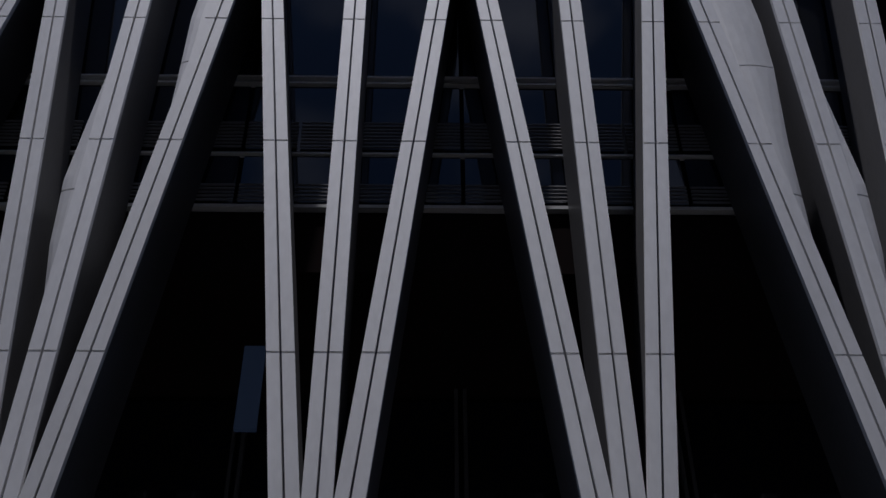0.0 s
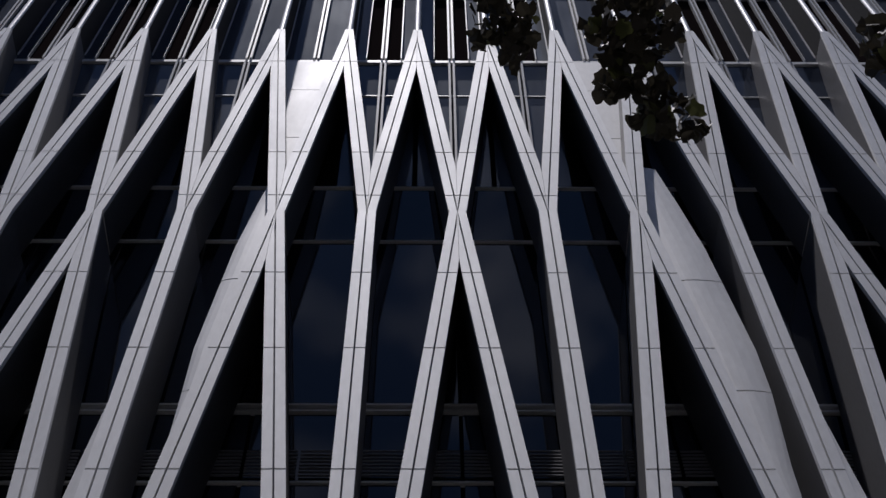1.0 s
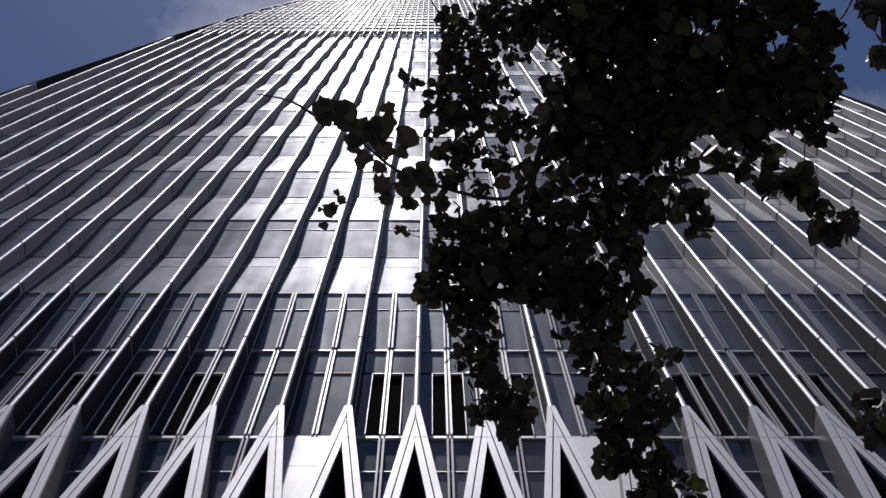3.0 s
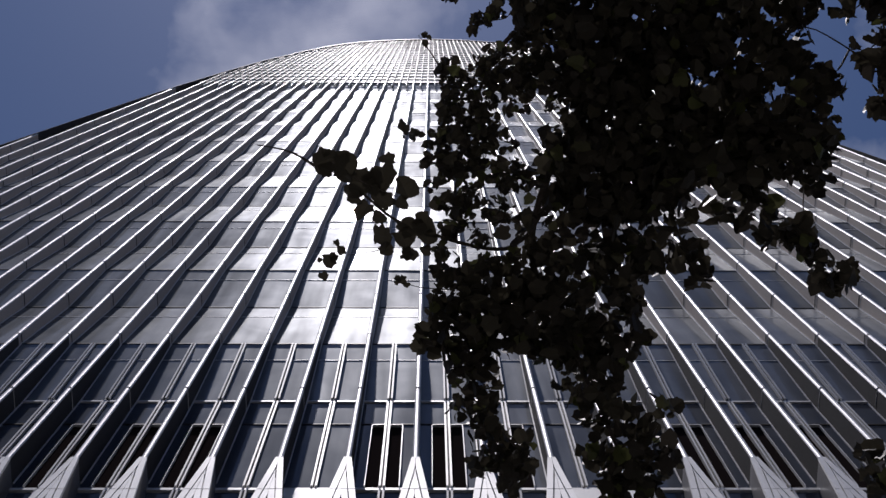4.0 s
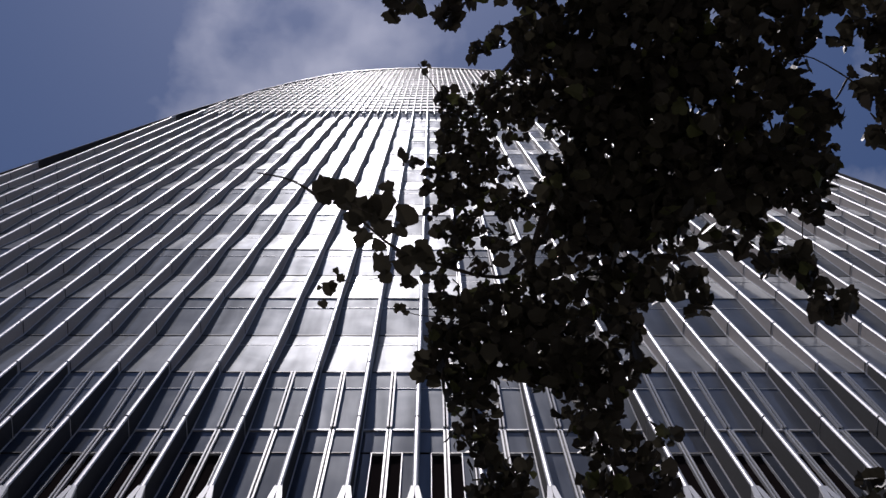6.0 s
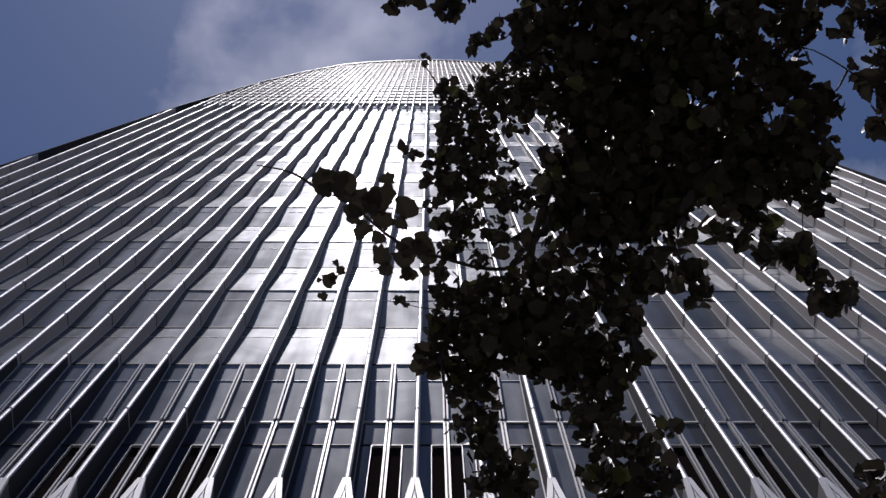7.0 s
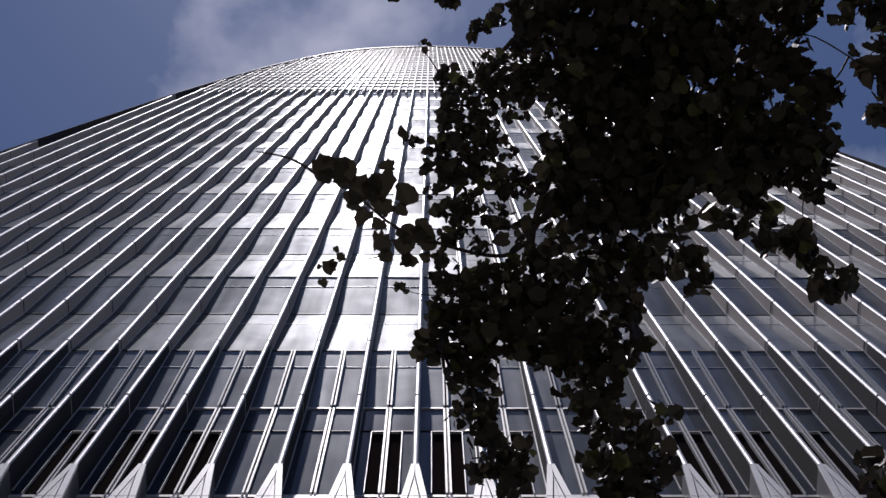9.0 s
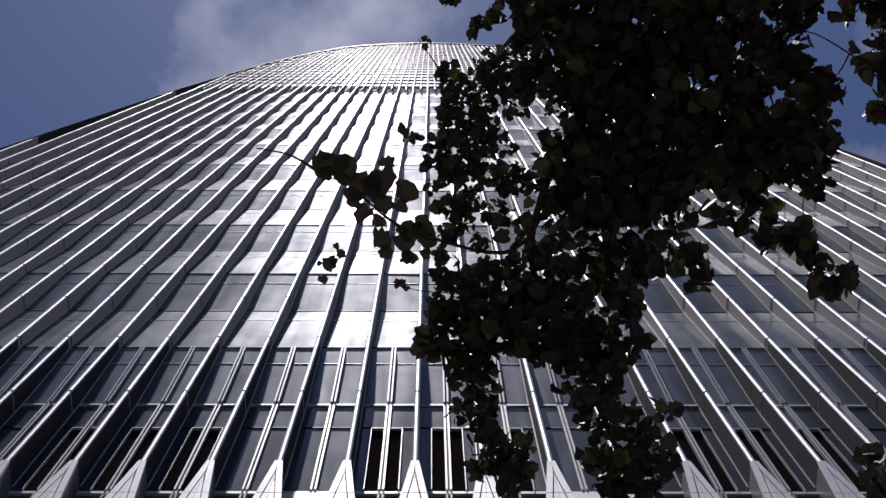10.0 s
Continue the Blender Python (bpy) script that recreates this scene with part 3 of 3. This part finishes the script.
bough([(1.77, 0.29, 6.58), (1.56, 0.17, 6.59), (1.42, 0.16, 6.60)], 0.004)
SPRIG = [
    (-0.41, 0.72, 6.62, 0.144), (-0.36, 0.74, 6.62, 0.112), (-0.46, 0.76, 6.62, 0.084), (-0.29, 0.80, 6.62, 0.130), (-0.23, 0.78, 6.62, 0.102), (-0.17, 0.80, 6.62, 0.144),
    (-0.13, 0.87, 6.62, 0.130), (-0.20, 0.89, 6.62, 0.116), (-0.33, 0.86, 6.62, 0.088), (-0.27, 0.92, 6.62, 0.102), (-0.17, 1.03, 6.62, 0.121), (-0.12, 1.05, 6.61, 0.116),
    (-0.06, 0.99, 6.62, 0.126), (-0.02, 0.94, 6.62, 0.107), (-0.03, 1.04, 6.61, 0.098), (-0.09, 1.11, 6.59, 0.079), (-0.39, 1.15, 6.58, 0.070), (-0.37, 1.09, 6.60, 0.051),
    (-0.41, 1.12, 6.59, 0.042), (-0.12, 1.21, 6.56, 0.056), (-0.14, 1.20, 6.57, 0.037), (-0.04, 0.20, 6.62, 0.037), (-0.02, 0.23, 6.62, 0.033), (-0.44, 0.68, 6.62, 0.042),
]
# large leaves of the sprig that reaches out over the pavement, two or three to a stalk
sprig = bough([SPRIG[0][:3], SPRIG[3][:3], SPRIG[6][:3]], 0.004)
for x, y, z, size in SPRIG:
    for k in range(2):
        turn = Euler((random.uniform(-0.5, 0.5), random.uniform(-0.5, 0.5), random.uniform(0, 6.28))).to_matrix().to_4x4()
        spot = Vector((x + random.gauss(0, size * 0.16) * (1 + 2 * k), y + random.gauss(0, size * 0.16) * (1 + 2 * k), z + random.uniform(-0.03, 0.03)))
        big = size * (0.95 if k == 0 else 0.6) * random.uniform(0.8, 1.0)
        shared("leaf", random.choice(KINDS), sprig, Matrix.Translation(spot) @ turn @ Matrix.Translation((0, -big * 0.45, 0)) @ Matrix.Diagonal((big, big, big, 1)))
UPPER = [
    (0.64, 0.08, 6.62, 0.16, 5.2), (0.89, 0.09, 6.62, 0.19, 5.2), (1.15, 0.09, 6.61, 0.17, 4.5), (1.36, 0.08, 6.60, 0.14, 3.5), (1.50, 0.08, 6.59, 0.08, 3.9),
    (0.55, 0.28, 6.62, 0.12, 4.5), (0.79, 0.32, 6.62, 0.19, 6), (1.07, 0.32, 6.62, 0.17, 5.6), (1.32, 0.30, 6.60, 0.14, 4.2), (1.47, 0.25, 6.59, 0.09, 2.8),
    (1.54, 0.39, 6.59, 0.10, 4.2), (1.64, 0.40, 6.58, 0.06, 2.8), (1.58, 0.53, 6.59, 0.08, 3.9), (0.43, 0.07, 6.62, 0.09, 2.8), (0.38, 0.18, 6.62, 0.07, 2.6),
]
MIDDLE = [
    (1.20, 0.72, 6.61, 0.08, 4), (1.33, 0.61, 6.60, 0.10, 4), (1.49, 0.73, 6.59, 0.06, 3.6), (1.64, 0.62, 6.58, 0.04, 3.6), (0.99, 0.78, 6.62, 0.10, 3.4),
    (0.85, 0.88, 6.62, 0.09, 3.2), (0.75, 0.55, 6.62, 0.19, 6.8), (1.01, 0.58, 6.62, 0.17, 6), (1.26, 0.53, 6.61, 0.15, 4.8), (1.46, 0.60, 6.59, 0.13, 5.2),
    (1.59, 0.68, 6.59, 0.08, 5.2), (1.61, 0.80, 6.58, 0.04, 5.2), (0.58, 0.63, 6.62, 0.11, 3.6), (0.47, 0.79, 6.62, 0.11, 2.2), (0.68, 0.82, 6.62, 0.15, 6),
    (0.91, 0.77, 6.62, 0.13, 4.8), (1.12, 0.72, 6.61, 0.11, 4), (1.29, 0.70, 6.60, 0.08, 3.6), (0.57, 0.96, 6.62, 0.11, 1.8),
]
DROPS = [
    (1.27, 0.80, 6.61, 0.05, 1.8), (1.41, 0.77, 6.60, 0.04, 1.7), (1.54, 0.99, 6.59, 0.03, 1.7), (1.33, 0.93, 6.60, 0.03, 1.6), (1.52, 1.05, 6.58, 0.03, 1.8),
    (1.62, 1.12, 6.55, 0.03, 1.9), (1.30, 0.89, 6.60, 0.03, 1.4), (1.43, 0.96, 6.60, 0.03, 1.8), (1.69, 1.23, 6.51, 0.03, 2.4), (1.37, 0.86, 6.60, 0.05, 3.1),
    (1.34, 0.77, 6.60, 0.04, 1.7), (1.47, 1.02, 6.59, 0.05, 3.1), (1.41, 1.05, 6.59, 0.03, 1.9), (1.59, 1.07, 6.57, 0.04, 2.6), (1.66, 1.17, 6.53, 0.06, 3.1),
    (1.72, 1.18, 6.52, 0.05, 2.9), (1.22, 0.90, 6.61, 0.05, 1.7), (1.02, 0.91, 6.62, 0.10, 1.7), (0.81, 0.99, 6.62, 0.13, 2.4), (0.95, 1.10, 6.60, 0.10, 2.4),
    (1.10, 1.10, 6.59, 0.07, 2.3), (1.14, 1.20, 6.56, 0.04, 2.9),
]
HANG = [
    (0.43, 1.02, 6.62, 0.10, 1.4), (0.45, 1.18, 6.57, 0.13, 3.2), (0.66, 1.15, 6.58, 0.11, 3.2), (0.82, 1.17, 6.57, 0.09, 2.7), (0.40, 1.33, 6.52, 0.13, 4.8),
    (0.60, 1.33, 6.52, 0.11, 4.2), (0.80, 1.33, 6.52, 0.09, 3.5), (0.87, 1.44, 6.49, 0.05, 3.8), (0.46, 1.46, 6.48, 0.09, 4.2), (0.62, 1.48, 6.47, 0.12, 4.3),
    (0.77, 1.51, 6.46, 0.07, 3.2),
]
HANG_LOW = [
    (0.63, 1.62, 6.43, 0.08, 2), (0.70, 1.73, 6.39, 0.09, 2.2), (0.81, 1.78, 6.37, 0.09, 1.8), (0.76, 1.65, 6.42, 0.05, 1.6), (0.91, 1.87, 6.34, 0.08, 2.2),
    (0.82, 1.93, 6.32, 0.10, 2.2), (0.97, 1.72, 6.39, 0.05, 1.3), (0.98, 1.93, 6.32, 0.05, 1.8), (0.70, 1.90, 6.33, 0.07, 1.8),
]
CURTAIN = [
    (0.09, 1.20, 6.57, 0.09, 2.2), (0.24, 1.22, 6.56, 0.10, 3.4), (0.05, 1.33, 6.52, 0.08, 3.4), (0.21, 1.35, 6.52, 0.12, 4.2), (0.00, 1.44, 6.49, 0.06, 3.1),
    (0.16, 1.48, 6.47, 0.10, 3.4), (0.29, 1.46, 6.48, 0.07, 2.2), (0.12, 1.58, 6.44, 0.06, 2.2), (0.22, 1.61, 6.43, 0.06, 2.8), (0.21, 1.72, 6.39, 0.07, 2.5),
    (0.11, 1.72, 6.39, 0.04, 2), (0.25, 1.84, 6.35, 0.08, 2.8), (0.38, 1.88, 6.34, 0.06, 2.8), (0.33, 1.95, 6.31, 0.07, 2.5), (0.21, 1.93, 6.32, 0.06, 2.2),
]
LACE = [
    (0.07, 0.34, 6.62, 0.05, 3), (0.12, 0.43, 6.62, 0.07, 3.4), (0.23, 0.33, 6.62, 0.07, 2.8), (0.33, 0.30, 6.62, 0.07, 3), (0.33, 0.43, 6.62, 0.09, 2.3),
    (0.43, 0.36, 6.62, 0.08, 2.5), (0.10, 0.58, 6.62, 0.07, 3.4), (0.20, 0.57, 6.62, 0.08, 2.8), (0.08, 0.74, 6.62, 0.06, 3.2), (0.17, 0.71, 6.62, 0.07, 3.7),
    (0.28, 0.63, 6.62, 0.07, 2.1), (0.08, 0.89, 6.62, 0.05, 3.7), (0.16, 0.86, 6.62, 0.05, 3.2), (0.08, 1.01, 6.62, 0.04, 3.9), (0.33, 0.77, 6.62, 0.07, 3.7),
]
LACE_FINE = [
    (0.03, 0.65, 6.62, 0.04, 2.2), (0.07, 0.49, 6.62, 0.05, 2.2), (0.21, 0.45, 6.62, 0.06, 1.9), (0.13, 0.96, 6.62, 0.04, 2.4), (0.26, 0.77, 6.62, 0.03, 1.6),
    (0.05, 1.08, 6.60, 0.03, 1.9), (0.28, 0.92, 6.62, 0.07, 2.1), (0.02, 0.70, 6.62, 0.04, 1.6), (-0.00, 0.81, 6.62, 0.03, 1.4), (0.52, 0.45, 6.62, 0.07, 1.6),
    (-0.10, 0.59, 6.62, 0.02, 2.6), (0.21, 1.04, 6.62, 0.05, 1.8), (-0.06, 0.61, 6.62, 0.01, 2.2), (0.23, 0.13, 6.62, 0.03, 2.6), (0.19, 0.15, 6.62, 0.02, 2.4),
    (0.27, 0.09, 6.62, 0.04, 1.8),
]
NEIGHBOUR = [
    (1.79, 0.03, 6.57, 0.07, 2.4), (1.83, 0.16, 6.57, 0.06, 2.2), (1.87, 0.29, 6.57, 0.09, 2.4), (1.85, 0.44, 6.57, 0.05, 2.2), (1.71, 0.05, 6.58, 0.03, 1.2),
    (1.67, 0.11, 6.58, 0.03, 1.5), (1.71, 0.25, 6.58, 0.03, 1.2), (1.91, 0.04, 6.57, 0.13, 3), (1.96, 0.41, 6.56, 0.11, 3),
]
TIPS = [
    (-0.16, -0.03, 6.62, 0.03, 2.2), (-0.12, -0.04, 6.62, 0.02, 2), (0.04, -0.01, 6.62, 0.03, 2.2), (0.10, -0.01, 6.62, 0.04, 2.4), (0.07, 0.04, 6.62, 0.01, 2),
    (-0.05, -0.05, 6.62, 0.01, 1.5), (0.16, -0.09, 6.62, 0.04, 2.5), (-0.14, -0.10, 6.62, 0.05, 2),
]
OVERHEAD = [
    (0.38, -0.14, 6.62, 0.13, 3), (0.59, -0.14, 6.62, 0.13, 3), (0.79, -0.14, 6.62, 0.13, 3), (1.00, -0.14, 6.62, 0.13, 3), (1.20, -0.14, 6.61, 0.13, 3),
    (1.41, -0.14, 6.60, 0.13, 3), (1.61, -0.14, 6.59, 0.13, 3),
]
TAIL = [
    (0.82, 1.94, 6.31, 0.08, 1.8), (0.92, 1.98, 6.30, 0.07, 2), (0.78, 2.05, 6.27, 0.07, 2.2), (0.90, 2.11, 6.25, 0.08, 2.4), (0.75, 2.13, 6.25, 0.05, 2.2),
    (0.92, 2.22, 6.21, 0.07, 2.6), (1.01, 2.22, 6.21, 0.07, 2.4), (1.04, 2.30, 6.17, 0.05, 2), (1.11, 2.29, 6.17, 0.04, 2.4), (0.94, 2.29, 6.18, 0.04, 2),
    (1.09, 2.17, 6.22, 0.03, 1), (0.34, 2.00, 6.29, 0.04, 2), (0.40, 1.94, 6.31, 0.03, 1.8), (1.84, 1.93, 6.25, 0.06, 2.4), (1.87, 2.01, 6.22, 0.04, 2),
    (1.80, 1.88, 6.28, 0.03, 1.6),
]
for sprays, size in ((UPPER, 0.07), (MIDDLE, 0.072), (DROPS, 0.085), (HANG, 0.07), (HANG_LOW, 0.072), (CURTAIN, 0.068), (LACE, 0.045), (LACE_FINE, 0.045), (NEIGHBOUR, 0.075), (TIPS, 0.075), (OVERHEAD, 0.09), (TAIL, 0.08)):
    for row in sprays:
        clump(*row, size)
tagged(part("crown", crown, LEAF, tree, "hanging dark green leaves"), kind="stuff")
